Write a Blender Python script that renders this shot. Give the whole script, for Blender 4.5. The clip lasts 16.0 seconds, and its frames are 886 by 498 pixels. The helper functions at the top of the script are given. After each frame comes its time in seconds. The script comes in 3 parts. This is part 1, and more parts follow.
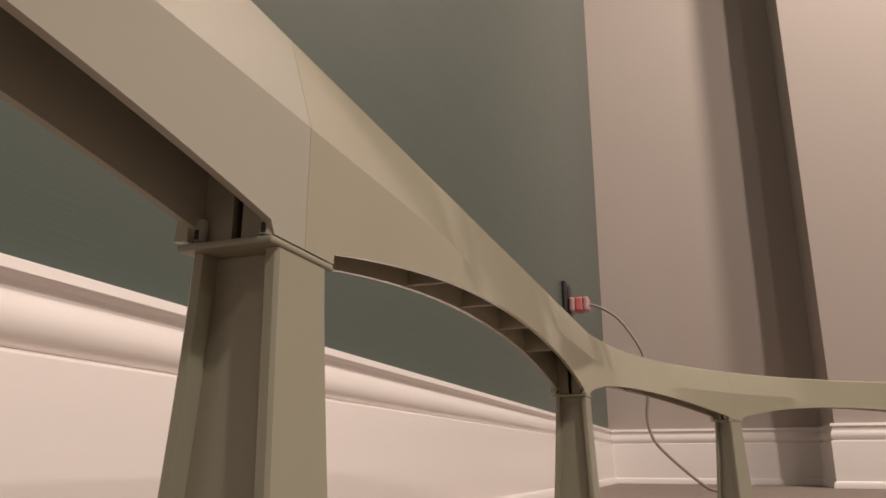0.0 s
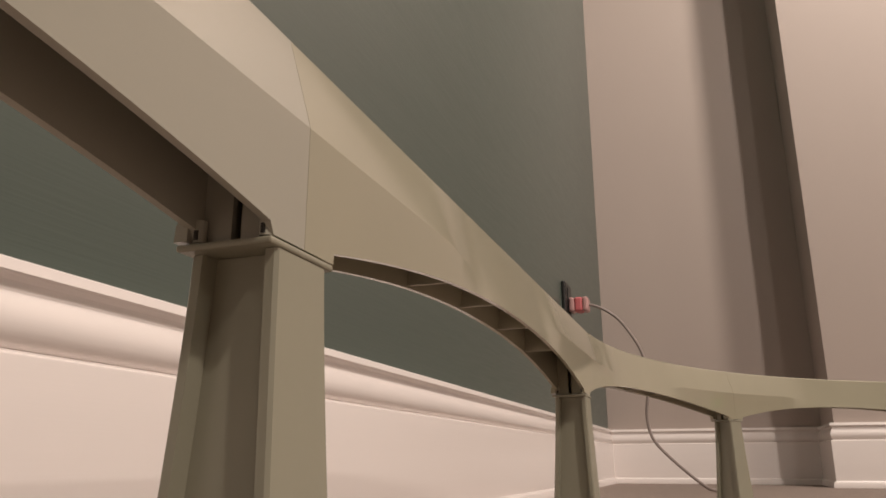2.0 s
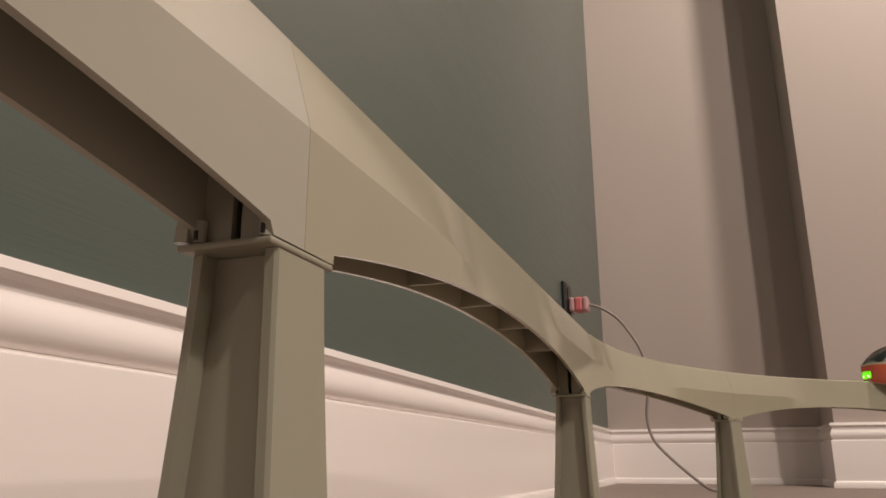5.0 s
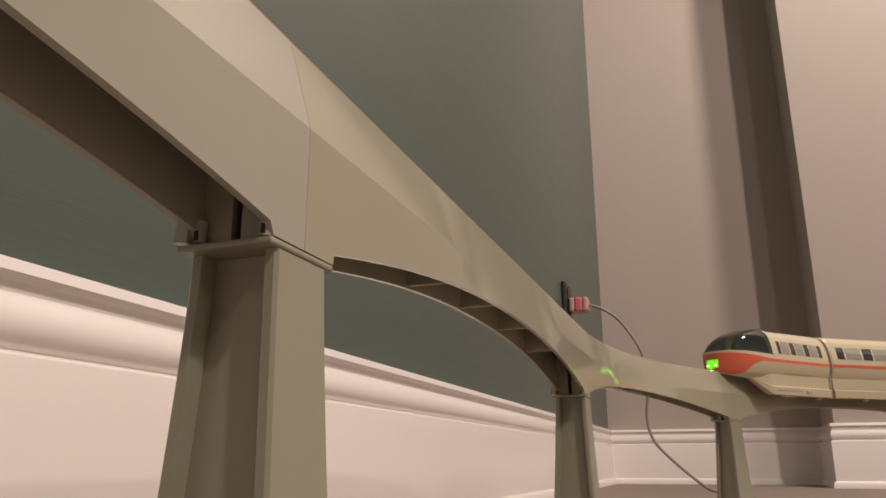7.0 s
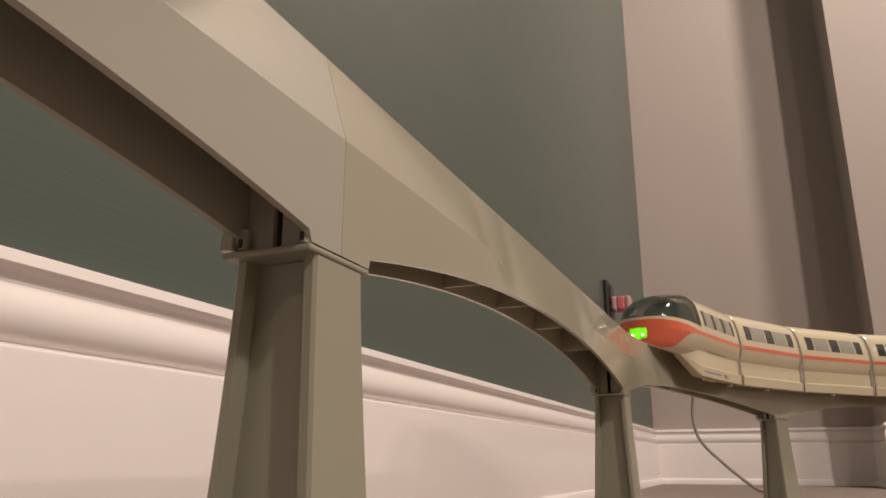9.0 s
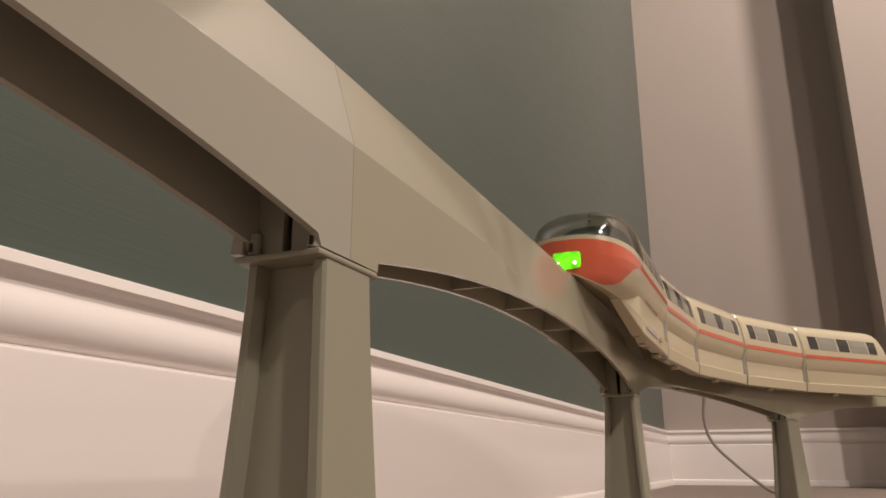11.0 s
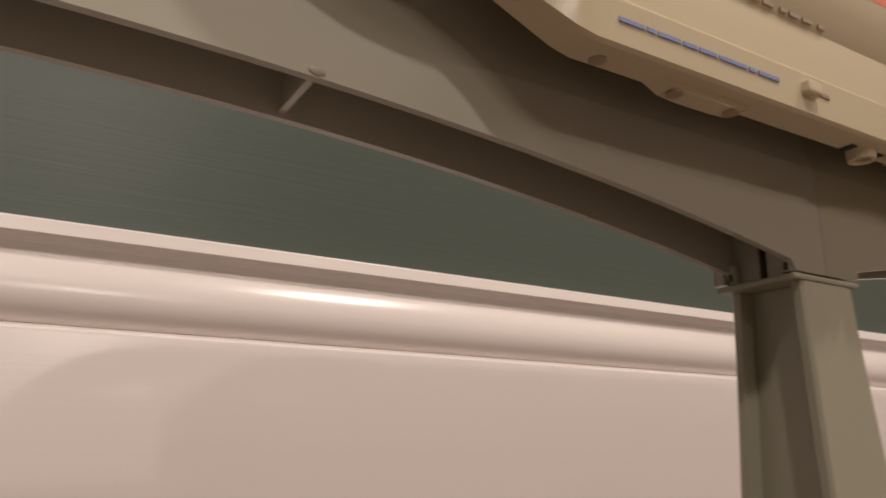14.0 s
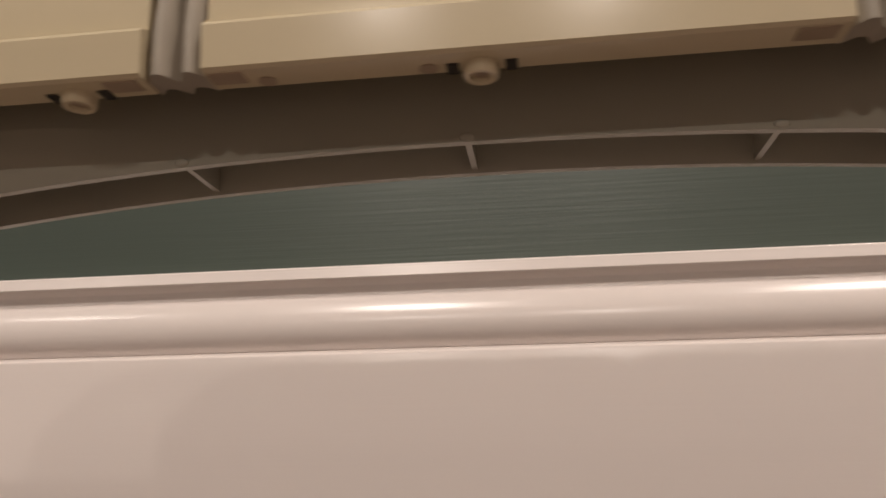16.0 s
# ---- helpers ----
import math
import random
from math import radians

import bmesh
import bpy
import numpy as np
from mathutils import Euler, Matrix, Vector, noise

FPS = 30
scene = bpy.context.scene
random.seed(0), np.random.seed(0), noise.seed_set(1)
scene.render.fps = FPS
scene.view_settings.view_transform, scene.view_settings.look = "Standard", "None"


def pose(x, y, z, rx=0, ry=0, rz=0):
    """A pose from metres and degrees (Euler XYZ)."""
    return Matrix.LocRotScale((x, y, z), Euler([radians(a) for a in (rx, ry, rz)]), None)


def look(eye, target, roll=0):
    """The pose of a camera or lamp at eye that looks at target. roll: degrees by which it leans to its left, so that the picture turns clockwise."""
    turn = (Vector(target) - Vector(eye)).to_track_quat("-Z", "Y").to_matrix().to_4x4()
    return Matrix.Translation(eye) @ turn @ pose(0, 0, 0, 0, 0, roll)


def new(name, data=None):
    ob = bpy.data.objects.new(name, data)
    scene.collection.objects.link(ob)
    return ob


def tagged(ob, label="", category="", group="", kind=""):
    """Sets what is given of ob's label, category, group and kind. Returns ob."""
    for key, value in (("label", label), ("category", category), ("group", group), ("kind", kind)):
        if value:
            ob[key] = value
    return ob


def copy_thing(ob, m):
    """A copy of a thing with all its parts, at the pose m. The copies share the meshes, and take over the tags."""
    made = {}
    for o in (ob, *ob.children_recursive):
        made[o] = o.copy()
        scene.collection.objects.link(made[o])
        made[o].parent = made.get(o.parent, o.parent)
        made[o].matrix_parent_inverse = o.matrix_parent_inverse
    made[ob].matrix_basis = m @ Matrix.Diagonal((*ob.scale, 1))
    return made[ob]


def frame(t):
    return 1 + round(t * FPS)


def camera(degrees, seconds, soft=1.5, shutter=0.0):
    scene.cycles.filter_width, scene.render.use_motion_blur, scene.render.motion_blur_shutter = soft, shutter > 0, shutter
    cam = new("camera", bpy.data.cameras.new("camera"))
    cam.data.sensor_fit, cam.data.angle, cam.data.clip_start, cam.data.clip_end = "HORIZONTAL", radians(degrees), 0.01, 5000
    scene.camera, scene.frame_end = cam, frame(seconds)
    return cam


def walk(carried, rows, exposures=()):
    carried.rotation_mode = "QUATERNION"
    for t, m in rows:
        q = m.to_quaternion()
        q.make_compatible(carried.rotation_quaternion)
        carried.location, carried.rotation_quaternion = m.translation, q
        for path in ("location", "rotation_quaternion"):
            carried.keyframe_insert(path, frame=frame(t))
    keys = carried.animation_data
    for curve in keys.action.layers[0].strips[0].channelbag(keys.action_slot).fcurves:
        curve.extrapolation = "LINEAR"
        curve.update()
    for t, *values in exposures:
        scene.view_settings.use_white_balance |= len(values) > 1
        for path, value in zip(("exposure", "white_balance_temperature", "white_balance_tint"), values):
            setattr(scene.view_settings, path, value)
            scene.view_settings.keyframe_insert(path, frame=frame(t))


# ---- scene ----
cam = camera(61.0, 16.0, soft=1.7, shutter=0.3)
PATH = [
    (0, (0.047, 0.023, 0.057), (1.863, 0.66, 0.598), -0.0),
    (1, (0.047, 0.023, 0.057), (1.864, 0.659, 0.599), -0.1),
    (2, (0.047, 0.023, 0.057), (1.864, 0.659, 0.599), -0.1),
    (3, (0.047, 0.023, 0.057), (1.864, 0.659, 0.599), -0.1),
    (4, (0.047, 0.023, 0.057), (1.864, 0.659, 0.599), -0.1),
    (6.5, (0.047, 0.023, 0.057), (1.864, 0.659, 0.599), -0.1),
    (7, (0.047, 0.023, 0.057), (1.864, 0.659, 0.6), -0.1),
    (7.4, (0.047, 0.023, 0.057), (1.864, 0.659, 0.6), -0.1),
    (8, (0.044, 0.02, 0.056), (1.846, 0.696, 0.599), -0.2),
    (8.5, (0.043, 0.019, 0.057), (1.829, 0.739, 0.597), 0.0),
    (9, (0.042, 0.019, 0.056), (1.819, 0.758, 0.599), -0.0),
    (11.5, (0.04, 0.018, 0.056), (1.798, 0.799, 0.603), -0.1),
    (12, (0.035, 0.017, 0.057), (1.73, 0.928, 0.599), -0.2),
    (12.5, (0.032, 0.012, 0.056), (1.629, 1.09, 0.594), -0.3),
    (13, (0.028, 0.012, 0.058), (1.508, 1.246, 0.594), -0.1),
    (13.5, (0.022, 0.007, 0.057), (1.333, 1.418, 0.596), 0.1),
    (13.8, (0.014, 0.005, 0.057), (1.144, 1.565, 0.596), -0.0),
    (14, (0.017, 0.002, 0.058), (1.014, 1.655, 0.583), -0.1),
    (14.5, (0.017, -0.005, 0.061), (0.551, 1.854, 0.570), -0.1),
    (15, (0.011, -0.011, 0.060), (0.259, 1.909, 0.566), -0.5),
    (15.5, (0.013, -0.022, 0.060), (-0.197, 1.903, 0.567), -0.5),
    (16, (0.012, -0.023, 0.060), (-0.241, 1.896, 0.570), -0.7),
]
walk(cam, [(t, look(eye, target, roll)) for t, eye, target, roll in PATH], exposures=((0.0, -0.08), (12.0, -0.08), (13.0, -0.16), (14.0, -0.3), (15.0, -0.38), (16.0, -0.36)))


# ---- light: warm ceiling lamps of the room, an added west fill lamp, and a dim evening sky outside it ----
world = bpy.data.worlds.new("evening")
world.use_nodes = True
world.node_tree.nodes["Background"].inputs[0].default_value = (0.30, 0.27, 0.24, 1)
world.node_tree.nodes["Background"].inputs[1].default_value = 0.05
scene.world = world


def room_lamp(name, place, watts, radius, colour=(1.0, 0.875, 0.78)):
    """A recessed ceiling downlight with a wide beam; the west one is added fill."""
    data = bpy.data.lights.new(name, "SPOT")
    data.energy, data.shadow_soft_size, data.color = watts, radius, colour
    data.spot_size, data.spot_blend = radians(164), 0.25
    ob = new(name, data)
    ob.location = place
    return ob


room_lamp("ceiling_lamp_near", (-0.55, -1.5, 2.46), 158, 0.05)
room_lamp("ceiling_lamp_corner", (1.20, -0.88, 2.46), 155, 0.07)
# added fill in line with the row, brightening the beige walls
room_lamp("fill_lamp_west", (-2.10, -1.5, 2.46), 45, 0.05)
room_lamp("ceiling_lamp_back", (0.50, -5.0, 2.46), 95, 0.05)
room_lamp("ceiling_lamp_back_west", (-1.05, -5.0, 2.46), 95, 0.05)


# ---- materials ----
def srgb(r, g, b):
    return tuple(((c / 255) / 12.92 if c / 255 <= 0.04045 else ((c / 255 + 0.055) / 1.055) ** 2.4) for c in (r, g, b)) + (1,)


def material(name, colour, rough=0.5, metal=0.0, noise_scale=40.0, vary=0.12, bump=0.0, bump_scale=200.0, stretch=(1, 1, 1),
             coat=0.0, rough_vary=0.1, depth=0.0008):
    """Principled surface with blotches at one scale and grain at another."""
    m = bpy.data.materials.new(name)
    m.use_nodes = True
    nt = m.node_tree
    bsdf = nt.nodes["Principled BSDF"]
    link = nt.links.new
    tc = nt.nodes.new("ShaderNodeTexCoord")
    mp = nt.nodes.new("ShaderNodeMapping")
    mp.inputs["Scale"].default_value = stretch
    link(tc.outputs["Object"], mp.inputs["Vector"])
    big = nt.nodes.new("ShaderNodeTexNoise")
    big.inputs["Scale"].default_value = noise_scale
    big.inputs["Detail"].default_value = 6
    link(mp.outputs["Vector"], big.inputs["Vector"])
    mix = nt.nodes.new("ShaderNodeMix")
    mix.data_type = "RGBA"
    mix.inputs["A"].default_value = tuple(c * (1 - vary) for c in colour[:3]) + (1,)
    mix.inputs["B"].default_value = tuple(min(1, c * (1 + vary)) for c in colour[:3]) + (1,)
    link(big.outputs["Fac"], mix.inputs["Factor"])
    link(mix.outputs["Result"], bsdf.inputs["Base Color"])
    fine = nt.nodes.new("ShaderNodeTexNoise")
    fine.inputs["Scale"].default_value = bump_scale
    fine.inputs["Detail"].default_value = 4
    link(mp.outputs["Vector"], fine.inputs["Vector"])
    rr = nt.nodes.new("ShaderNodeMapRange")
    rr.inputs["To Min"].default_value = max(0.02, rough - rough_vary)
    rr.inputs["To Max"].default_value = min(1, rough + rough_vary)
    link(fine.outputs["Fac"], rr.inputs["Value"])
    link(rr.outputs["Result"], bsdf.inputs["Roughness"])
    bsdf.inputs["Metallic"].default_value = metal
    bsdf.inputs["Coat Weight"].default_value = coat
    bsdf.inputs["Coat Roughness"].default_value = 0.12
    if bump:
        bp = nt.nodes.new("ShaderNodeBump")
        bp.inputs["Strength"].default_value = bump
        bp.inputs["Distance"].default_value = depth
        link(fine.outputs["Fac"], bp.inputs["Height"])
        link(bp.outputs["Normal"], bsdf.inputs["Normal"])
    return m


def glowing(name, colour, strength, uneven=0.0):
    m = bpy.data.materials.new(name)
    m.use_nodes = True
    b = m.node_tree.nodes["Principled BSDF"]
    b.inputs["Base Color"].default_value = colour
    b.inputs["Emission Color"].default_value = colour
    b.inputs["Emission Strength"].default_value = strength
    if uneven:
        nt = m.node_tree
        n, r, tc = nt.nodes.new("ShaderNodeTexNoise"), nt.nodes.new("ShaderNodeMapRange"), nt.nodes.new("ShaderNodeTexCoord")
        n.inputs["Scale"].default_value = 230
        r.inputs["From Min"].default_value, r.inputs["From Max"].default_value = 0.35, 0.65
        r.inputs["To Min"].default_value, r.inputs["To Max"].default_value = strength * (1 - uneven), strength * (1 + uneven)
        nt.links.new(tc.outputs["Object"], n.inputs["Vector"])
        nt.links.new(n.outputs["Fac"], r.inputs["Value"])
        nt.links.new(r.outputs["Result"], b.inputs["Emission Strength"])
    return m


def clear(name, tint, rough=0.05):
    """Thin clear plastic: mostly see-through, with a gloss."""
    m = bpy.data.materials.new(name)
    m.use_nodes = True
    nt = m.node_tree
    nt.nodes.remove(nt.nodes["Principled BSDF"])
    a, b, mix = nt.nodes.new("ShaderNodeBsdfTransparent"), nt.nodes.new("ShaderNodeBsdfGlossy"), nt.nodes.new("ShaderNodeMixShader")
    fr = nt.nodes.new("ShaderNodeFresnel")
    fr.inputs["IOR"].default_value = 1.5
    a.inputs["Color"].default_value = tint
    b.inputs["Roughness"].default_value = rough
    nt.links.new(fr.outputs[0], mix.inputs[0])
    nt.links.new(a.outputs[0], mix.inputs[1])
    nt.links.new(b.outputs[0], mix.inputs[2])
    nt.links.new(mix.outputs[0], nt.nodes["Material Output"].inputs[0])
    return m


M_GREEN = material("green_grey_wall_paint", (0.079, 0.101, 0.086, 1), 0.34, vary=0.07, noise_scale=3, bump=0.11, bump_scale=110, stretch=(0.16, 1, 7), rough_vary=0.08)
M_BEIGE = material("beige_wall_paint", (0.43, 0.36, 0.32, 1), 0.6, vary=0.04, noise_scale=2, bump=0.15, bump_scale=220)
M_TRIM = material("white_trim_paint", (0.80, 0.735, 0.705, 1), 0.23, vary=0.03, noise_scale=6, bump=0.05, bump_scale=80, stretch=(0.12, 1, 7), rough_vary=0.03)
# dark taupe for the unseen walls, chosen to lower the bounced light
M_DIM_ROOM = material("dim_bounce_wall", (0.20, 0.17, 0.145, 1), 0.7, vary=0.04, noise_scale=2)
M_CARPET = material("carpet_pile", (0.23, 0.18, 0.152, 1), 0.95, vary=0.25, noise_scale=60, bump=1.0, bump_scale=500)
# unseen ceiling, kept bright so the beams' sloped sides reflect it
M_CEIL = material("ceiling_paint", (0.78, 0.75, 0.70, 1), 0.8, vary=0.03, noise_scale=2)
M_BEAM = material("khaki_grey_plastic", (0.375, 0.358, 0.298, 1), 0.10, vary=0.05, noise_scale=25, bump=0.05, bump_scale=120, rough_vary=0.05, depth=0.0002)
M_BEAM_WARM = material("yellowed_khaki_plastic", (0.36, 0.335, 0.248, 1), 0.10, vary=0.05, noise_scale=25, bump=0.05, bump_scale=120, rough_vary=0.05, depth=0.0002)
M_PIER = material("olive_grey_plastic", (0.30, 0.285, 0.215, 1), 0.36, vary=0.05, noise_scale=30, bump=0.06, bump_scale=300, rough_vary=0.05, depth=0.0002)
M_CREAM = material("cream_plastic", (0.61, 0.53, 0.37, 1), 0.20, vary=0.03, noise_scale=30, bump=0.03, bump_scale=200, rough_vary=0.04, depth=0.0001)
M_ORANGE = material("orange_red_paint", (0.74, 0.15, 0.08, 1), 0.16, vary=0.05, noise_scale=60, bump=0.03, bump_scale=200, coat=0.4, rough_vary=0.04, depth=0.0001)
M_GREY = material("grey_flexible_plastic", (0.37, 0.33, 0.27, 1), 0.4, vary=0.08, noise_scale=120)
# near-black that paints the shade inside small holes and notches
M_GAP_SHADE = material("painted_gap_shade", (0.025, 0.022, 0.018, 1), 0.7)
M_SMOKE = material("smoked_window_plastic", (0.055, 0.056, 0.055, 1), 0.10, vary=0.05, rough_vary=0.03)
M_PALEWIN = material("pale_window_plastic", (0.33, 0.31, 0.26, 1), 0.12, vary=0.05, rough_vary=0.04)
M_GLASS = clear("smoked_clear_plastic", (0.90, 0.94, 0.92, 1), 0.11)
M_LEDBOX = glowing("green_led_lens", (0.16, 1.0, 0.012, 1), 0.75, 0.7)
M_LED = glowing("green_led_core", (0.36, 1.0, 0.16, 1), 20.0)
M_BLUE = material("blue_print", (0.22, 0.26, 0.48, 1), 0.45, vary=0.1, noise_scale=300)
# faded side print; also paints the shade in recesses and holes
M_PRINT_SHADE = material("brown_print_and_recess_shade", (0.36, 0.28, 0.20, 1), 0.5, vary=0.15, noise_scale=300)
M_CAB = material("dark_grey_cab_plastic", (0.19, 0.215, 0.195, 1), 0.5)
M_BLACK = material("black_plastic", (0.02, 0.019, 0.018, 1), 0.4)
M_PINK = material("pink_plastic", (0.62, 0.16, 0.17, 1), 0.4)
M_WHITEP = material("pale_pink_plastic", (0.52, 0.30, 0.29, 1), 0.4)
M_CABLE = material("grey_cable_sheath", (0.26, 0.215, 0.195, 1), 0.5)


# ---- mesh helpers ----
def part(name, bm, mat, parent, label=""):
    me = bpy.data.meshes.new(name)
    bmesh.ops.recalc_face_normals(bm, faces=bm.faces)
    bm.to_mesh(me)
    bm.free()
    me.materials.append(mat)
    ob = new(name, me)
    ob.parent = parent
    if label:
        ob["label"] = label
    return ob


def thing(name, label, category, group="", kind=""):
    return tagged(new(name), label, category, group, kind)


def smoothed(ob, angle=35):
    for p in ob.data.polygons:
        p.use_smooth = True
    ob.data.set_sharp_from_angle(angle=radians(angle))
    return ob


def box(bm, x0, x1, y0, y1, z0, z1, bevel=0.0, seg=2):
    r = bmesh.ops.create_cube(bm, size=1)
    vs = r["verts"]
    for v in vs:
        v.co = (x0 + (v.co.x + 0.5) * (x1 - x0), y0 + (v.co.y + 0.5) * (y1 - y0), z0 + (v.co.z + 0.5) * (z1 - z0))
    if bevel:
        es = list({e for v in vs for e in v.link_edges})
        bmesh.ops.bevel(bm, geom=es, offset=bevel, segments=seg, affect="EDGES", profile=0.5)


def loft(bm, rings, closed=True, caps=False):
    """Joins equal rings of points by quads."""
    rows = [[bm.verts.new(p) for p in ring] for ring in rings]
    n = len(rows[0])
    for a, b in zip(rows, rows[1:]):
        for i in range(n if closed else n - 1):
            j = (i + 1) % n
            try:
                bm.faces.new((a[i], a[j], b[j], b[i]))
            except ValueError:
                pass
    if caps:
        bm.faces.new(rows[0])
        bm.faces.new(rows[-1])
    return rows


def cylinder(bm, a, b, radius, seg=14, radius2=None):
    a, b = Vector(a), Vector(b)
    d = (b - a)
    m = Matrix.Translation((a + b) / 2) @ d.to_track_quat("Z", "Y").to_matrix().to_4x4()
    bmesh.ops.create_cone(bm, cap_ends=True, segments=seg, radius1=radius, radius2=radius if radius2 is None else radius2, depth=d.length, matrix=m)


# ---- the room ----
WALL_Y, WALL_X, PIER_X, RETURN_Y = 0.288, 2.132, 1.915, -0.225
ROOM_X0, ROOM_Y0, ROOM_H = -5.2, -6.6, 2.5


def setting(name, bm, mat, label):
    ob = part(name, bm, mat, None, label)
    return tagged(ob, label, name.split("_")[0], "", "structure")


def slab(name, mat, label, x0, x1, y0, y1, z0, z1):
    bm = bmesh.new()
    box(bm, x0, x1, y0, y1, z0, z1)
    return setting(name, bm, mat, label)


slab("floor", M_CARPET, "brown-beige short pile carpet floor of the room", ROOM_X0, 2.3, ROOM_Y0, 0.45, -0.12, 0.0)
slab("ceiling", M_CEIL, "unseen off-white ceiling over the room, bright for reflections", ROOM_X0, 2.3, ROOM_Y0, 0.45, ROOM_H, ROOM_H + 0.1)
slab("wall_north", M_GREEN, "dark grey-green painted wall behind the toy monorail", ROOM_X0, WALL_X, WALL_Y, WALL_Y + 0.12, 0.0, ROOM_H)
slab("wall_east", M_BEIGE, "beige painted wall beyond the room corner", WALL_X, WALL_X + 0.12, RETURN_Y, WALL_Y + 0.12, 0.0, ROOM_H)
slab("wall_pier", M_BEIGE, "beige painted wall that steps forward", PIER_X, WALL_X + 0.12, ROOM_Y0, RETURN_Y, 0.0, ROOM_H)
# unseen closing walls, kept dark so little light bounces back
slab("wall_west", M_DIM_ROOM, "unseen wall closing the room, dark to cut bounced light", ROOM_X0 - 0.12, ROOM_X0, ROOM_Y0, WALL_Y + 0.12, 0.0, ROOM_H)
slab("wall_south", M_DIM_ROOM, "unseen wall closing the room behind, dark to cut bounced light", ROOM_X0, WALL_X, ROOM_Y0 - 0.12, ROOM_Y0, 0.0, ROOM_H)


def board_profile():
    """Thickness from the wall and height of a moulded skirting board, from the floor up."""
    p = [(0.0, 0.0), (0.0185, 0.0), (0.0185, 0.006), (0.0165, 0.0115), (0.0125, 0.0135), (0.0118, 0.0145), (0.0118, 0.0960),
         (0.0115, 0.0972), (0.0107, 0.0980), (0.0094, 0.0986), (0.0078, 0.0989), (0.0066, 0.0996)]
    for i in range(11):  # ovolo swelling out and back in
        a = i / 10
        p.append((0.0062 + 0.0050 * math.sin(math.pi * (0.06 + 0.90 * a ** 0.85)) ** 0.85, 0.1004 + 0.0212 * a))
    p += [(0.0064, 0.1224), (0.0062, 0.1246), (0.0068, 0.1266), (0.0084, 0.1282), (0.0102, 0.1288), (0.0107, 0.1295), (0.0094, 0.1342), (0.0086, 0.1350), (0.0, 0.1350)]
    return p


def baseboard(name, a, b, inward, label, mitre_a=0.0, mitre_b=0.0):
    """A board along a wall from a to b; mitre: how the end runs on (outside corner, +1) or back (inside corner, -1) with the thickness."""
    a, b, inward = Vector(a), Vector(b), Vector(inward)
    way = (b - a).normalized()
    rings = []
    for end, s in ((a, -mitre_a), (b, mitre_b)):
        rings.append([tuple(end + inward * t + way * (t * s) + Vector((0, 0, z))) for t, z in board_profile()])
    bm = bmesh.new()
    loft(bm, rings, True, True)
    ob = setting(name, bm, M_TRIM, label)
    smoothed(ob, 28)
    return ob


baseboard("baseboard_north", (ROOM_X0, WALL_Y, 0), (WALL_X, WALL_Y, 0), (0, -1, 0), "white moulded baseboard along the grey-green wall", 0, -1)
baseboard("baseboard_east", (WALL_X, RETURN_Y, 0), (WALL_X, WALL_Y, 0), (-1, 0, 0), "white moulded baseboard along the beige wall", -1, -1)
baseboard("baseboard_return", (PIER_X, RETURN_Y, 0), (WALL_X, RETURN_Y, 0), (0, 1, 0), "white baseboard in shade on the short wall return", 1, -1)
baseboard("baseboard_pier", (PIER_X, ROOM_Y0, 0), (PIER_X, RETURN_Y, 0), (-1, 0, 0), "white moulded baseboard along the stepped beige wall", 0, 1)

# ---- the toy track: centre line, beams and piers ----
LINE_Y, BEND_X, BEND_R = 0.0925, 0.485, 0.50
SPAN, PIER_ONE = 0.300, 0.1535
CAP_Z, RIDGE_Z, TOP_Z = 0.0905, 0.1130, 0.1320
HALF, HALF_TOP = 0.0077, 0.0024


def on_track(s):
    """Place and heading (degrees, towards growing s) of the centre line at the distance s."""
    if s <= BEND_X:
        return s, LINE_Y, 0.0
    a = (s - BEND_X) / BEND_R
    return BEND_X + BEND_R * math.sin(a), LINE_Y - BEND_R * (1 - math.cos(a)), -math.degrees(a)


def track_point(s, off, z):
    """off: sideways towards the room."""
    x, y, h = on_track(s)
    a = radians(h)
    return x + off * math.sin(a), y - off * math.cos(a), z


def low_edge(u, span, foot=0.0105):
    """Height of the beam's lower edge at u metres from its end."""
    u = min(u, span - u)
    if u < foot:
        return CAP_Z + 0.0004
    k = (u - foot) / (span / 2 - foot)
    return CAP_Z + 0.0024 + 0.0127 * (1 - (1 - k) ** 2.1)


def ridge_edge(u, span):
    """Half width and height of the crease on a beam's side; past a third of the span it fades into the plane side."""
    u0 = min(u, span - u) / span
    low = low_edge(u, span)
    k = min(1.0, max(0.0, (u0 - 0.25) / 0.095))
    z = RIDGE_Z - 0.0032 * k ** 1.6
    plane = HALF - (z - low) / (TOP_Z - low) * (HALF - HALF_TOP)
    return HALF + (plane - HALF) * k ** 1.3, z


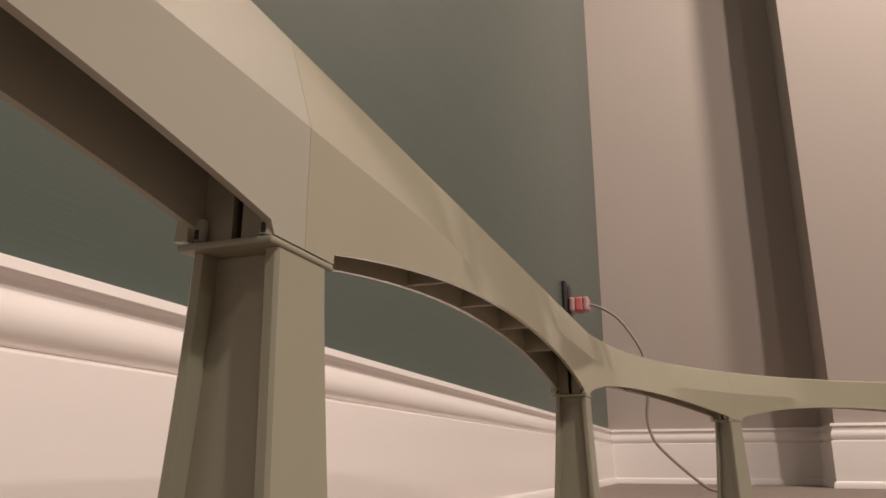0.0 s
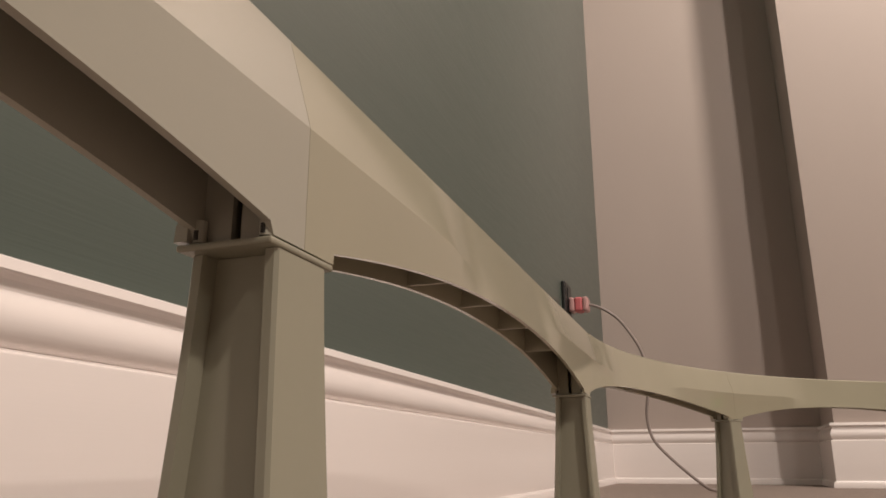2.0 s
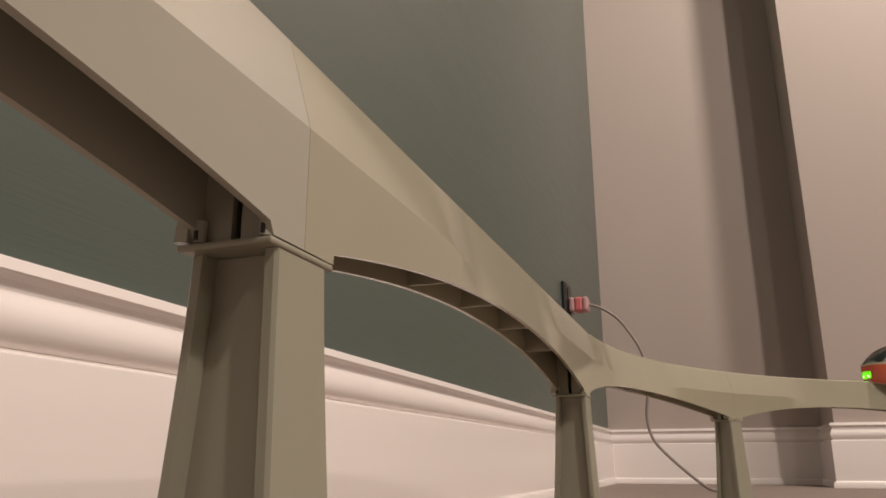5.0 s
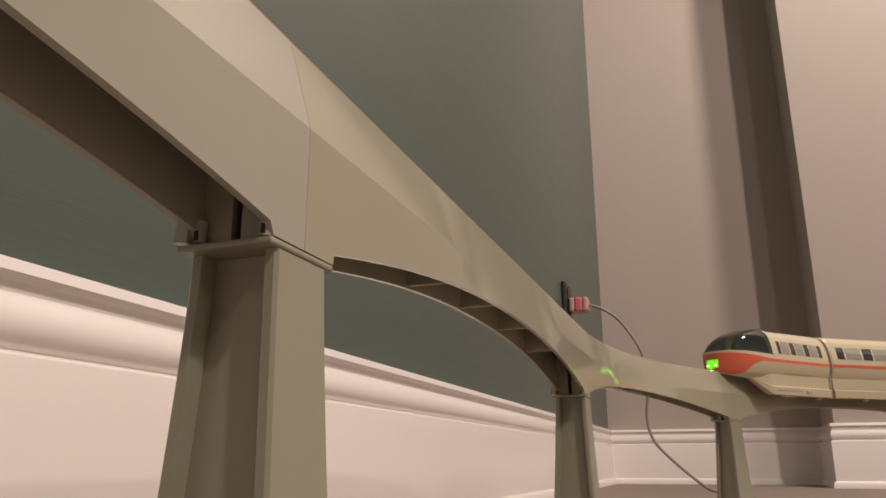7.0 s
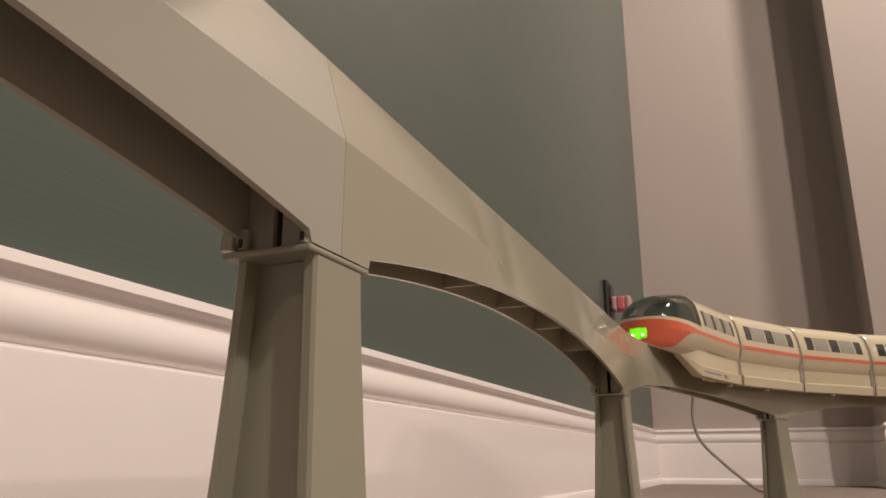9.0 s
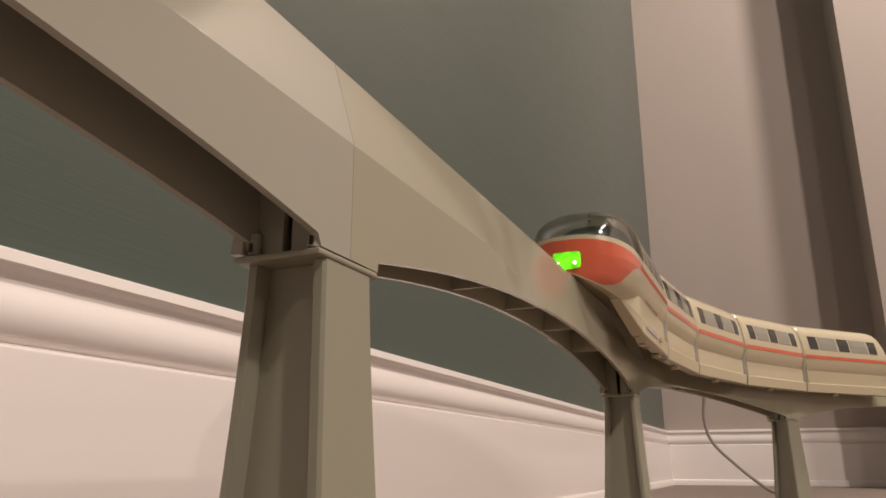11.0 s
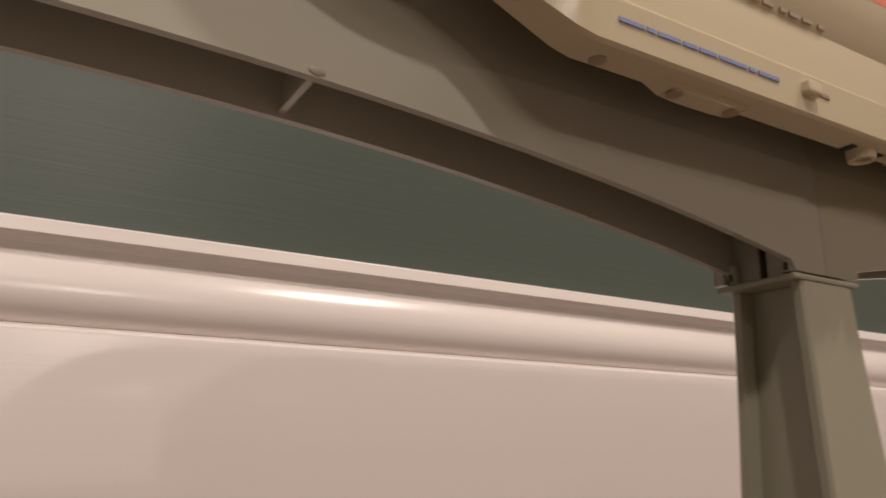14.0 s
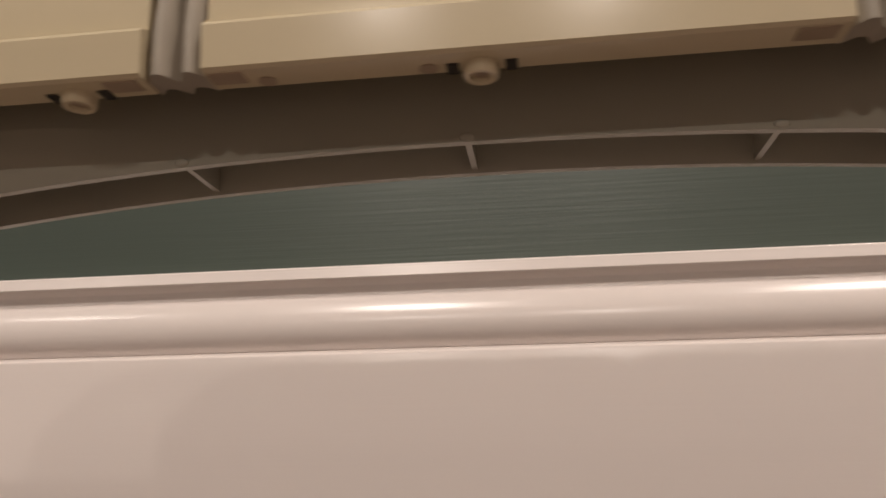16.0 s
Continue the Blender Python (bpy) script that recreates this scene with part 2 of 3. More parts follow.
def beam(s0, s1, label, mat, phase=0.0):
    """A hollow track beam between two piers, with stiffening ribs inside."""
    span = s1 - s0
    root = thing("track_beam", label, "toy track", "monorail track beams")
    us = sorted({0.00006, 0.0060, 0.0103, 0.0106, 0.0125, span - 0.00006, span - 0.0060, span - 0.0096, span - 0.0107, span - 0.0125} |
                {span * i / 60 for i in range(3, 58)})
    rings = []
    for u in us:
        lo, (wr, ri) = low_edge(u, span), ridge_edge(u, span)
        w, ti = HALF, 0.0014
        win = wr + (HALF_TOP - wr) * (0.1290 - ri) / (TOP_Z - ri) - ti
        prof = [(w, lo), (wr, ri), (wr - 0.0001, ri + 0.0005), (HALF_TOP + 0.0003, TOP_Z - 0.0008), (HALF_TOP - 0.0006, TOP_Z),
                (-HALF_TOP + 0.0006, TOP_Z), (-HALF_TOP - 0.0003, TOP_Z - 0.0008), (-wr + 0.0001, ri + 0.0005), (-wr, ri), (-w, lo),
                (-w + ti, lo), (-wr + ti, ri), (-win, 0.1290), (win, 0.1290), (wr - ti, ri), (w - ti, lo)]
        rings.append([track_point(s0 + u, o, z) for o, z in prof])
    bm = bmesh.new()
    loft(bm, rings, True, True)
    smoothed(part("beam_shell", bm, mat, root), 7)
    n = 4
    for i in range(-n, n + 1):
        u = span / 2 + i * 0.0465 + phase
        if not 0.08 < u < span - 0.08:
            continue
        lo, (wr, ri) = low_edge(u, span), ridge_edge(u, span)
        bm = bmesh.new()
        w = HALF - 0.0013
        wr -= 0.0013
        frame_pts = [(w, lo + 0.0006), (wr, ri), (HALF_TOP - 0.001, 0.1295), (-HALF_TOP + 0.001, 0.1295), (-wr, ri), (-w, lo + 0.0006)]
        loft(bm, [[track_point(s0 + u - 0.0005, o, z) for o, z in frame_pts], [track_point(s0 + u + 0.0005, o, z) for o, z in frame_pts]], True, True)
        rib = part("rib", bm, mat, root)
        if s0 > 0:
            continue
        bm = bmesh.new()  # shallow moulding mark on the room side, where the rib meets the shell
        cx, cy, cz = track_point(s0 + u, HALF - 0.0001, lo + 0.0009)
        bmesh.ops.create_uvsphere(bm, u_segments=16, v_segments=10, radius=1.0, matrix=Matrix.Translation((cx, cy, cz)) @ Matrix.Diagonal((0.0012, 0.0004, 0.0007, 1)))
        smoothed(part("moulding_mark", bm, mat, rib), 80)
    for u, side in ((0.0085, 1), (span - 0.0085, -1)):  # end plates in two halves with an open slot, and screw tabs
        for o0, o1 in ((-HALF + 0.0013, -0.0009), (0.0009, HALF - 0.0013)):
            bm = bmesh.new()
            ring = [(o0, CAP_Z + 0.0003), (o1, CAP_Z + 0.0003), (o1, 0.1120), (o1 * 0.36, 0.1265), (o0 * 0.36, 0.1265), (o0, 0.1120)]
            loft(bm, [[track_point(s0 + u, o, z) for o, z in ring], [track_point(s0 + u + side * -0.0012, o, z) for o, z in ring]], True, True)
            part("end_plate", bm, mat, root)
        ring = [(-HALF + 0.0004, CAP_Z + 0.0075), (-HALF - 0.0003, CAP_Z + 0.0070), (-HALF - 0.0012, CAP_Z + 0.0042), (-HALF - 0.0019, CAP_Z + 0.0030), (-HALF - 0.0021, CAP_Z + 0.0003), (-HALF + 0.0004, CAP_Z + 0.0003)]
        ends = (s0 + 0.0006, s0 + 0.0112) if side > 0 else (s1 - 0.0006, s1 - 0.0112)
        bm = bmesh.new()
        loft(bm, [[track_point(e, o, z) for o, z in ring] for e in ends], True, True)
        part("foot_lug", bm, mat, root)
        for o in (-0.0062, 0.0062):
            bm = bmesh.new()
            cylinder(bm, track_point(s0 + u + side * 0.0008, o, CAP_Z + 0.0003), track_point(s0 + u + side * 0.0008, o, CAP_Z + 0.0040), 0.0012, 12)
            tab = part("screw_tab", bm, mat, root)
            # near-black plug: the shade inside the hole is put into its colour
            bm = bmesh.new()
            cylinder(bm, track_point(s0 + u + side * 0.0017, o, CAP_Z + 0.0006), track_point(s0 + u + side * 0.0017, o, CAP_Z + 0.0022), 0.0005, 10)
            part("screw_hole", bm, M_GAP_SHADE, tab, "screw hole, its inner shade painted dark")
    return root


def pier(s, label):
    """A flared support with an H-shaped section, a cap and a foot."""
    x, y, h = on_track(s)
    root = thing("track_pier", label, "toy track support", "monorail track piers")
    bm = bmesh.new()
    box(bm, -0.0112, 0.0094, -0.0083, 0.0093, CAP_Z - 0.0013, CAP_Z - 0.0001, 0.0004)
    part("cap", bm, M_PIER, root)

    def width(z):
        k = 1 - z / CAP_Z
        return 0.0079 + 0.0040 * k ** 1.3, 0.0080 + 0.0048 * k ** 1.3

    zs = [CAP_Z - 0.0014 - i * (CAP_Z - 0.0061) / 12 for i in range(13)]
    rings = []
    for z in zs:
        hx, hy = width(z)
        f, d = 0.0022, 0.0036
        rings.append([(-hx, -hy + 0.0006, z), (-hx + 0.0006, -hy, z), (hx - 0.0006, -hy, z), (hx, -hy + 0.0006, z), (hx, -hy + f, z),
                      (hx - d, -hy + f + 0.0003, z), (hx - d, hy - f - 0.0003, z), (hx, hy - f, z), (hx, hy - 0.0006, z), (hx - 0.0006, hy, z),
                      (-hx + 0.0006, hy, z), (-hx, hy - 0.0006, z), (-hx, hy - f, z), (-hx + d, hy - f - 0.0003, z), (-hx + d, -hy + f + 0.0003, z), (-hx, -hy + f, z)])
    bm = bmesh.new()
    loft(bm, rings, True, True)
    column = smoothed(part("column", bm, M_PIER, root), 25)
    column.location.x = -0.0008
    bm = bmesh.new()
    box(bm, -0.024, 0.024, -0.019, 0.019, 0.0, 0.0041, 0.0012)
    part("foot", bm, M_PIER, root)
    root.matrix_basis = pose(x, y, 0, 0, 0, h)
    return root


STATIONS = [PIER_ONE - 2 * SPAN, PIER_ONE - SPAN, PIER_ONE, 0.456, 0.775, 1.085, 1.395, 1.705, 2.015]
for s in STATIONS:
    pier(s, "olive-grey plastic pier under the toy monorail track")
for a, b in zip(STATIONS, STATIONS[1:]):
    if b < BEND_X:
        beam(a, b, "khaki-grey hollow plastic monorail beam on two piers", M_BEAM_WARM if a > 0 else M_BEAM, 0.0225 if a > 0 else -0.0018)
    else:
        beam(a, b, "curved khaki-grey plastic monorail beam on two piers", M_BEAM_WARM)


# ---- the train ----
# A car's own space: x forward, y to its left, z up from the floor, origin under its middle.
SECTION = [(0.0, 0.1325), (0.0108, 0.1325), (0.0122, 0.1268), (0.0170, 0.1260), (0.0215, 0.1302), (0.0242, 0.1372), (0.0249, 0.1412), (0.0249, 0.1440),
           (0.0246, 0.1478), (0.0234, 0.1554), (0.0216, 0.1617), (0.0198, 0.1653), (0.0156, 0.1693), (0.0092, 0.1717), (0.0, 0.1725)]

def strip(name, mat, parent, xs, ring_at, i0, i1, out=0.0, label="", side=None, angle=40):
    """A patch of the hull between profile points i0 and i1, along xs, on both sides or one."""
    made = None
    for sgn in ((1, -1) if side is None else (side,)):
        bm = bmesh.new()
        rings = []
        for x in xs:
            ring = ring_at(x)
            rings.append([(x, sgn * (ring[i][0] + out * min(1.0, ring[i][0] / 0.004)), ring[i][1]) for i in range(i0, i1 + 1)])
        loft(bm, rings, False)
        made = smoothed(part(name, bm, mat, parent, label), angle)
    return made


def full_section(x):
    return SECTION


def skirts(root, x0, x1, front=0.0, prints=True):
    """Lower side boxes that straddle the beam, with a ledge, printed line, switch, drain holes and screw rings below."""
    low, inner = 0.1127, 0.0170
    for sgn in (1, -1):
        bm = bmesh.new()
        rings = []
        for x, k in ((x1, 0.0), (x1 - front * 0.3, 0.30), (x1 - front * 0.6, 0.64), (x1 - front * 0.85, 0.92), (x1 - front, 1.0), (x1 - front - 0.004, 1.0), (x0, 1.0)):
            zb = 0.1262 + (low - 0.1262) * k
            zt = 0.1266 - 0.0063 * k
            ow = 0.0168 + 0.0066 * k
            inn = 0.0120 + (inner - 0.0120) * k
            rings.append([(x, sgn * inn, 0.1300), (x, sgn * inn, zb), (x, sgn * (ow - 0.0010), zb), (x, sgn * (ow - 0.0003), zb + 0.0004 * k),
                          (x, sgn * (ow + 0.0003), zt - 0.0006 * k), (x, sgn * ow, zt), (x, sgn * (ow - 0.0016 * k), zt + 0.0004), (x, sgn * (ow - 0.0014 * k), zt + 0.0040 * k + 0.0004),
                          (x, sgn * (ow - 0.0016 * k), 0.1310)])
        loft(bm, rings, True, True)
        skirt = smoothed(part("skirt", bm, M_CREAM, root, "cream lower side skirt"), 25)
        flat = x1 - front
        for xx in (x0 + 0.0122 if prints else x1 - 0.0400,):
            w, yy = 0.0026, sgn * (inner + 0.0012)
            bm = bmesh.new()
            rings = []
            for r, z in ((w, low + 0.001), (w, low - 0.0014), (w * 0.92, low - 0.0019), (w * 0.66, low - 0.0019), (w * 0.55, low - 0.0014), (w * 0.55, low + 0.0006)):
                rings.append([(xx + r * math.cos(q * math.pi / 9), yy + r * math.sin(q * math.pi / 9), z) for q in range(18)])
            loft(bm, rings)
            smoothed(part("screw_ring", bm, M_CREAM, skirt), 40)
            # brown disc that paints the shade down inside the ring
            bm = bmesh.new()
            cylinder(bm, (xx, yy, low - 0.0012), (xx, yy, low - 0.0002), w * 0.54, 14)
            part("screw_hole", bm, M_PRINT_SHADE, skirt, "screw hole, its inner shade painted brown")
            for off in (-0.0044, 0.0040):  # notches beside the ring: dark boxes that paint their shade
                bm = bmesh.new()
                box(bm, xx + off - 0.0009, xx + off + 0.0009, yy - 0.0016, yy + 0.0014, low - 0.0003, low + 0.0008, 0.0002)
                part("notch", bm, M_GAP_SHADE, skirt, "notch, drawn as a box in painted shade")
        for xx in (x0 + 0.0040,) if prints else (x0 + 0.0040, x1 - 0.0030):
            bm = bmesh.new()  # moulded recess at the end of the car, its shade painted as a brown box
            box(bm, xx - 0.0027, xx + 0.0027, sgn * 0.0202 - 0.0017, sgn * 0.0202 + 0.0017, low - 0.0002, low + 0.0006, 0.0002)
            part("end_recess", bm, M_PRINT_SHADE, skirt, "moulded recess, its shade painted brown")
        if prints:
            if sgn > 0:
                bm = bmesh.new()  # bulge of the bottom plate over the motor
                rings = []
                for y in (inner - 0.0006, inner + 0.0030):
                    rings.append([(x0 + a, sgn * y, low + b) for a, b in ((0.0450, 0.0004), (0.0480, -0.0010), (0.0520, -0.0013), (0.0600, -0.0013), (0.0640, -0.0010), (0.0670, 0.0004))])
                loft(bm, rings, True, True)
                part("motor_bulge", bm, M_CREAM, skirt)
            holes = [(x0 + 0.0495, low - 0.0013), (x0 + 0.0625, low - 0.0013), (flat - 0.0040, low)]
        else:
            holes = [(x1 - 0.0085, low), ((x0 + x1) / 2 + 0.012, low)]
        for xx, zz in holes:
            # no hole is cut: a brown disc carries its shade
            bm = bmesh.new()
            cylinder(bm, (xx, sgn * (inner + 0.0016), zz - 0.0002), (xx, sgn * (inner + 0.0016), zz + 0.0008), 0.0014, 12)
            part("drain_hole", bm, M_PRINT_SHADE, skirt, "drain hole, its shade painted as a brown disc")
        if prints:
            bm = bmesh.new()
            xa = x0 + 0.0430
            for w in (0.0052, 0.0018, 0.0064, 0.0040, 0.0030, 0.0048, 0.0016, 0.0050):
                box(bm, xa, xa + w, sgn * 0.0234 - 0.0004, sgn * 0.0234 + 0.00025, 0.1164, 0.1171)
                xa += w + 0.0005
            part("blue_print", bm, M_BLUE, skirt, "unreadable blue printed line")
            bm = bmesh.new()
            box(bm, x0 + 0.0332, x0 + 0.0370, sgn * 0.0234 - 0.0012, sgn * 0.0234 + 0.0016, 0.1158, 0.1182, 0.0005)
            part("switch", bm, M_CREAM, skirt, "small sliding switch")
            # slot as a slightly raised box, its inner shade painted brown
            bm = bmesh.new()
            box(bm, x0 + 0.0292, x0 + 0.0332, sgn * 0.0234 - 0.0006, sgn * 0.0234 + 0.0003, 0.1166, 0.1176, 0.0002)
            part("switch_slot", bm, M_PRINT_SHADE, skirt, "switch slot, its shade painted brown")
    return root


def windows(root, x0, x1, panes):
    """Window band: pale body frame with smoked and pale panes set in, on both sides."""
    ring = SECTION
    gap = 0.0022
    unit = (x1 - x0) / sum(w for w, _ in panes)
    xa = x0
    for width, dark in panes:
        xs = [xa + gap / 2, xa + width * unit - gap / 2]
        xa += width * unit
        for sgn in (1, -1):
            bm = bmesh.new()
            pts = [(ring[8][0] - 0.0004, 0.1492), (ring[9][0], 0.1552), (ring[10][0] + 0.0003, 0.1606)]
            outer = [[(x, sgn * (o + 0.0004), z) for o, z in pts] + [(x, sgn * (o - 0.0006), z) for o, z in reversed(pts)] for x in xs]
            loft(bm, outer, True, True)
            part("window", bm, M_SMOKE if dark else M_PALEWIN, root, "smoked dark window pane" if dark else "pale window pane")


def body_shell(root, x0, x1, caps=True, slant=0.0):
    xs = [x0, x0 + 0.0012, x0 + 0.004] + [x0 + 0.004 + (x1 - x0 - 0.008) * i / 8 for i in range(1, 8)] + [x1 - 0.004, x1 - 0.0012, x1]
    bm = bmesh.new()
    rings = []
    for x in xs:
        e = min(x - x0, x1 - x)
        k = 1 - 0.035 * max(0, 1 - e / 0.0025) ** 2
        half = [(o * k, 0.150 + (z - 0.150) * k) for o, z in SECTION]
        ends = max(0, 1 - (x - x0) / 0.025)
        ring = [(x + slant * ends * max(0, z - 0.144) / 0.03, o, z) for o, z in half]
        rings.append(ring + [(xx, -o, z) for xx, o, z in ring[-2:0:-1]])
    loft(bm, rings, True, caps)
    return smoothed(part("body", bm, M_CREAM, root, "cream plastic car body"), 32)


def bellows(root, x, length=0.0094):
    """Grey joint of two soft lobes at a car's rear."""
    bm = bmesh.new()
    rings = []
    lobes = (0.84, 0.90, 0.95, 0.965, 0.95, 0.88, 0.82, 0.88, 0.95, 0.965, 0.95, 0.90, 0.84)
    for i, k in enumerate(lobes):
        half = [(o * k, 0.148 + (z - 0.148) * k) for o, z in SECTION]
        low = [(0.0186 * k, 0.1146 - 0.0018 * k), (0.0236 * k, 0.1146 - 0.0018 * k), (0.0242 * k, 0.1200), (0.0236 * k, 0.1260)]
        half = [(0.0118, 0.1325)] + low + half[5:]
        xx = x - length * i / (len(lobes) - 1)
        rings.append([(xx, o, z) for o, z in half] + [(xx, -o, z) for o, z in reversed(half[:-1])])
    loft(bm, rings, True, True)
    return smoothed(part("bellows", bm, M_GREY, root, "grey ribbed joint between cars"), 60)


def car_prints(root, xm):
    for sgn in (1, -1):
        bm = bmesh.new()
        for i in range(11):
            xa = xm - 0.020 + i * 0.0036
            box(bm, xa, xa + (0.0027 if i % 3 else 0.0017), sgn * 0.0226 - 0.0004, sgn * 0.0226 + 0.00012, 0.1316, 0.1324)
        part("side_print", bm, M_PRINT_SHADE, root, "unreadable faded side print")


def middle_car(length, label):
    root = thing("monorail_car", label, "toy train", "monorail cars")
    x0, x1 = -length / 2 + 0.0088, length / 2 - 0.0006
    body_shell(root, x0, x1)
    strip("stripe", M_ORANGE, root, [x0 + 0.0008, x1 - 0.0008], full_section, 6, 7, 0.00025, "orange-red waist stripe")
    windows(root, x0 + 0.007, x1 - 0.007, ((0.8, 1), (1.5, 0), (1.0, 1), (1.5, 0), (0.8, 1)))
    skirts(root, x0, x1, 0.0, False)
    bellows(root, x0)
    return root


def tail_car(length, label):
    root = thing("monorail_car", label, "toy train", "monorail cars")
    x0, x1 = -length / 2 + 0.002, length / 2 - 0.0006
    body_shell(root, x0, x1, True, 0.010)
    strip("stripe", M_ORANGE, root, [x0 + 0.0010, x1 - 0.0008], full_section, 6, 7, 0.00025, "orange-red waist stripe")
    bm = bmesh.new()
    box(bm, x0 - 0.0006, x0 + 0.0010, -0.0244, 0.0244, 0.1412, 0.1440, 0.0004)
    part("end_stripe", bm, M_ORANGE, root, "orange-red stripe across the blunt end")
    windows(root, x0 + 0.014, x1 - 0.007, ((0.8, 1), (1.5, 0), (1.0, 1), (1.5, 0), (0.8, 1)))
    skirts(root, x0 + 0.004, x1, 0.0, False)
    return root


def head_car(length, label):
    """The leading car: bulbous orange nose with green lamps, smoked windscreen, cream body."""
    root = thing("monorail_head_car", label, "toy train", "monorail cars")
    xn = length / 2
    x0 = -length / 2 + 0.0088
    cab = 0.052

    def ring_at(x):
        d = max(0.0, xn - x)
        k = min(1.0, d / cab)
        g = max(0.0, 1 - (1 - min(1, d / 0.048)) ** 2.7) ** 0.46
        out = []
        for i, (o, z) in enumerate(SECTION):
            lower, upper = 0.46 + 0.54 * min(1.0, g), 0.90 + 0.10 * min(1.0, g)
            if i <= 8:
                tip = max(0.0, 1 - d / 0.050)
                z = z + (0.0046 if i == 7 else 0.0028 if i == 8 else 0.0) * tip
                out.append((o * g, 0.1400 + (z - 0.1400) * (lower if z < 0.1400 else upper)))
            else:
                rim = 0.1400 + (0.1478 + 0.0028 * max(0.0, 1 - d / 0.050) - 0.1400) * upper
                climb = min(1, max(0.0, (k - 0.08) / 0.92))
                rise = 0.74 * (1 - (1 - climb) ** 3.0) + 0.26 * climb
                frac = (z - 0.1478) / (0.1725 - 0.1478)
                out.append((o * (0.90 * g + 0.10 * g * rise) if rise > 0 else o * g, rim + (z - 0.1478) * rise + 0.0004 * frac))
        return out

    def spread(a, b, n):
        return [a + (b - a) * i / n for i in range(n + 1)]

    nose = [xn - cab * (i / 22) ** 1.7 for i in range(23)]
    rear = spread(xn - cab, x0, 10)
    # belly, with the orange sweeping down over the nose
    def along(ring, p):
        i = min(len(ring) - 2, int(p))
        k = p - i
        return tuple(u * (1 - k) + v * k for u, v in zip(ring[i], ring[i + 1]))

    def edge(x):
        k = min(1.0, max(0.0, ((xn - x) - 0.007) / 0.031))
        return 3.15 + 2.85 * k * k * (3 - 2 * k)

    def below(x):
        return [along(ring_at(x), 3 + (edge(x) - 3) * i / 8) for i in range(9)]

    def above(x):
        return [along(ring_at(x), edge(x) + (6 - edge(x)) * i / 8) for i in range(9)]

    strip("belly", M_CREAM, root, nose + rear[1:], ring_at, 0, 3, 0, "cream under-body")
    strip("lower_side", M_CREAM, root, nose + rear[1:], below, 0, 8, 0, "cream lower side")
    strip("nose_paint", M_ORANGE, root, nose, above, 0, 8, 0, "orange-red bulbous nose")
    strip("stripe", M_ORANGE, root, nose + rear[1:], ring_at, 6, 7, 0.00004, "orange-red waist stripe")
    strip("rim", M_CREAM, root, nose + rear[1:], ring_at, 7, 8, 0, "cream rim over the stripe")
    bm = bmesh.new()
    rings = []
    for x in nose[2:]:
        half = ring_at(x)[8:]
        rings.append([(x, o, z) for o, z in half] + [(x, -o, z) for o, z in half[-2::-1]])
    loft(bm, rings, False)
    smoothed(part("windscreen", bm, M_GLASS, root, "smoked clear windscreen dome"), 60)
    strip("cab_floor", M_CAB, root, nose[3:], lambda x: [(ring_at(x)[8][0] * k / 3, ring_at(x)[8][1] - 0.0002) for k in range(4)], 0, 3, 0, "dark grey cab interior")
    # rear wall of the cab and its cream arch
    for sgn in (1, -1):
        bm = bmesh.new()
        ring = [(o, z) for o, z in SECTION[8:]]
        xa = xn - cab
        inner = [(xa, sgn * o * 0.87, 0.1478 + (z - 0.1478) * 0.86) for o, z in ring]
        back = [(xa - 0.0020, sgn * (o + 0.0007), z + 0.0007) for o, z in ring]
        face = [(xa + 0.0010, sgn * (o + 0.0007), z + 0.0007) for o, z in ring]
        loft(bm, [inner, face, back], False)
        smoothed(part("cab_arch", bm, M_CREAM, root, "cream arch behind the windscreen"), 40)
    bm = bmesh.new()
    xa = xn - cab - 0.001
    pts = [(xa, o * 0.95, z - 0.0008) for o, z in SECTION[8:]] + [(xa, -o * 0.95, z - 0.0008) for o, z in SECTION[-2:7:-1]]
    bm.faces.new([bm.verts.new(p) for p in pts])
    part("cab_wall", bm, M_CAB, root, "dark grey rear wall of the cab")
    strip("upper_body", M_CREAM, root, rear, full_section, 8, 14, 0, "cream upper body and roof")
    bm = bmesh.new()
    pts = [(x0, o, z) for o, z in SECTION] + [(x0, -o, z) for o, z in SECTION[-2:0:-1]]
    bm.faces.new([bm.verts.new(p) for p in pts])
    part("rear_wall", bm, M_GREY, root)
    windows(root, x0 + 0.007, xn - cab - 0.007, ((0.8, 1), (1.5, 0), (1.0, 1), (1.5, 0), (1.0, 1), (1.5, 0), (0.8, 1)))
    skirts(root, x0, xn - 0.029, 0.021, True)
    car_prints(root, x0 + 0.046)
    bellows(root, x0)
    # lamps: one green lens panel across the nose tip with two bright cores
    bm = bmesh.new()
    rings = []
    for y, zl, zh in ((-0.0059, 0.1370, 0.1412), (-0.0054, 0.1354, 0.1421), (-0.0024, 0.1348, 0.1421), (0.0024, 0.1348, 0.1421), (0.0054, 0.1354, 0.1421), (0.0059, 0.1370, 0.1412)):
        x = xn + 0.0007 - 27.0 * y * y
        rings.append([(x, y, zl), (x + 0.0002, y, (zl + zh) / 2), (x, y, zh), (x - 0.004, y, zh), (x - 0.004, y, zl)])
    loft(bm, rings, True, True)
    lens = smoothed(part("lamp_lens", bm, M_LEDBOX, root, "green glowing lamp lens"), 40)
    for sgn in (1, -1):
        bm = bmesh.new()
        bmesh.ops.create_uvsphere(bm, u_segments=14, v_segments=8, radius=0.0012, matrix=Matrix.Translation((xn - 0.0005, sgn * 0.0034, 0.1374)))
        part("headlight", bm, M_LED, lens, "bright green headlight")
    return root


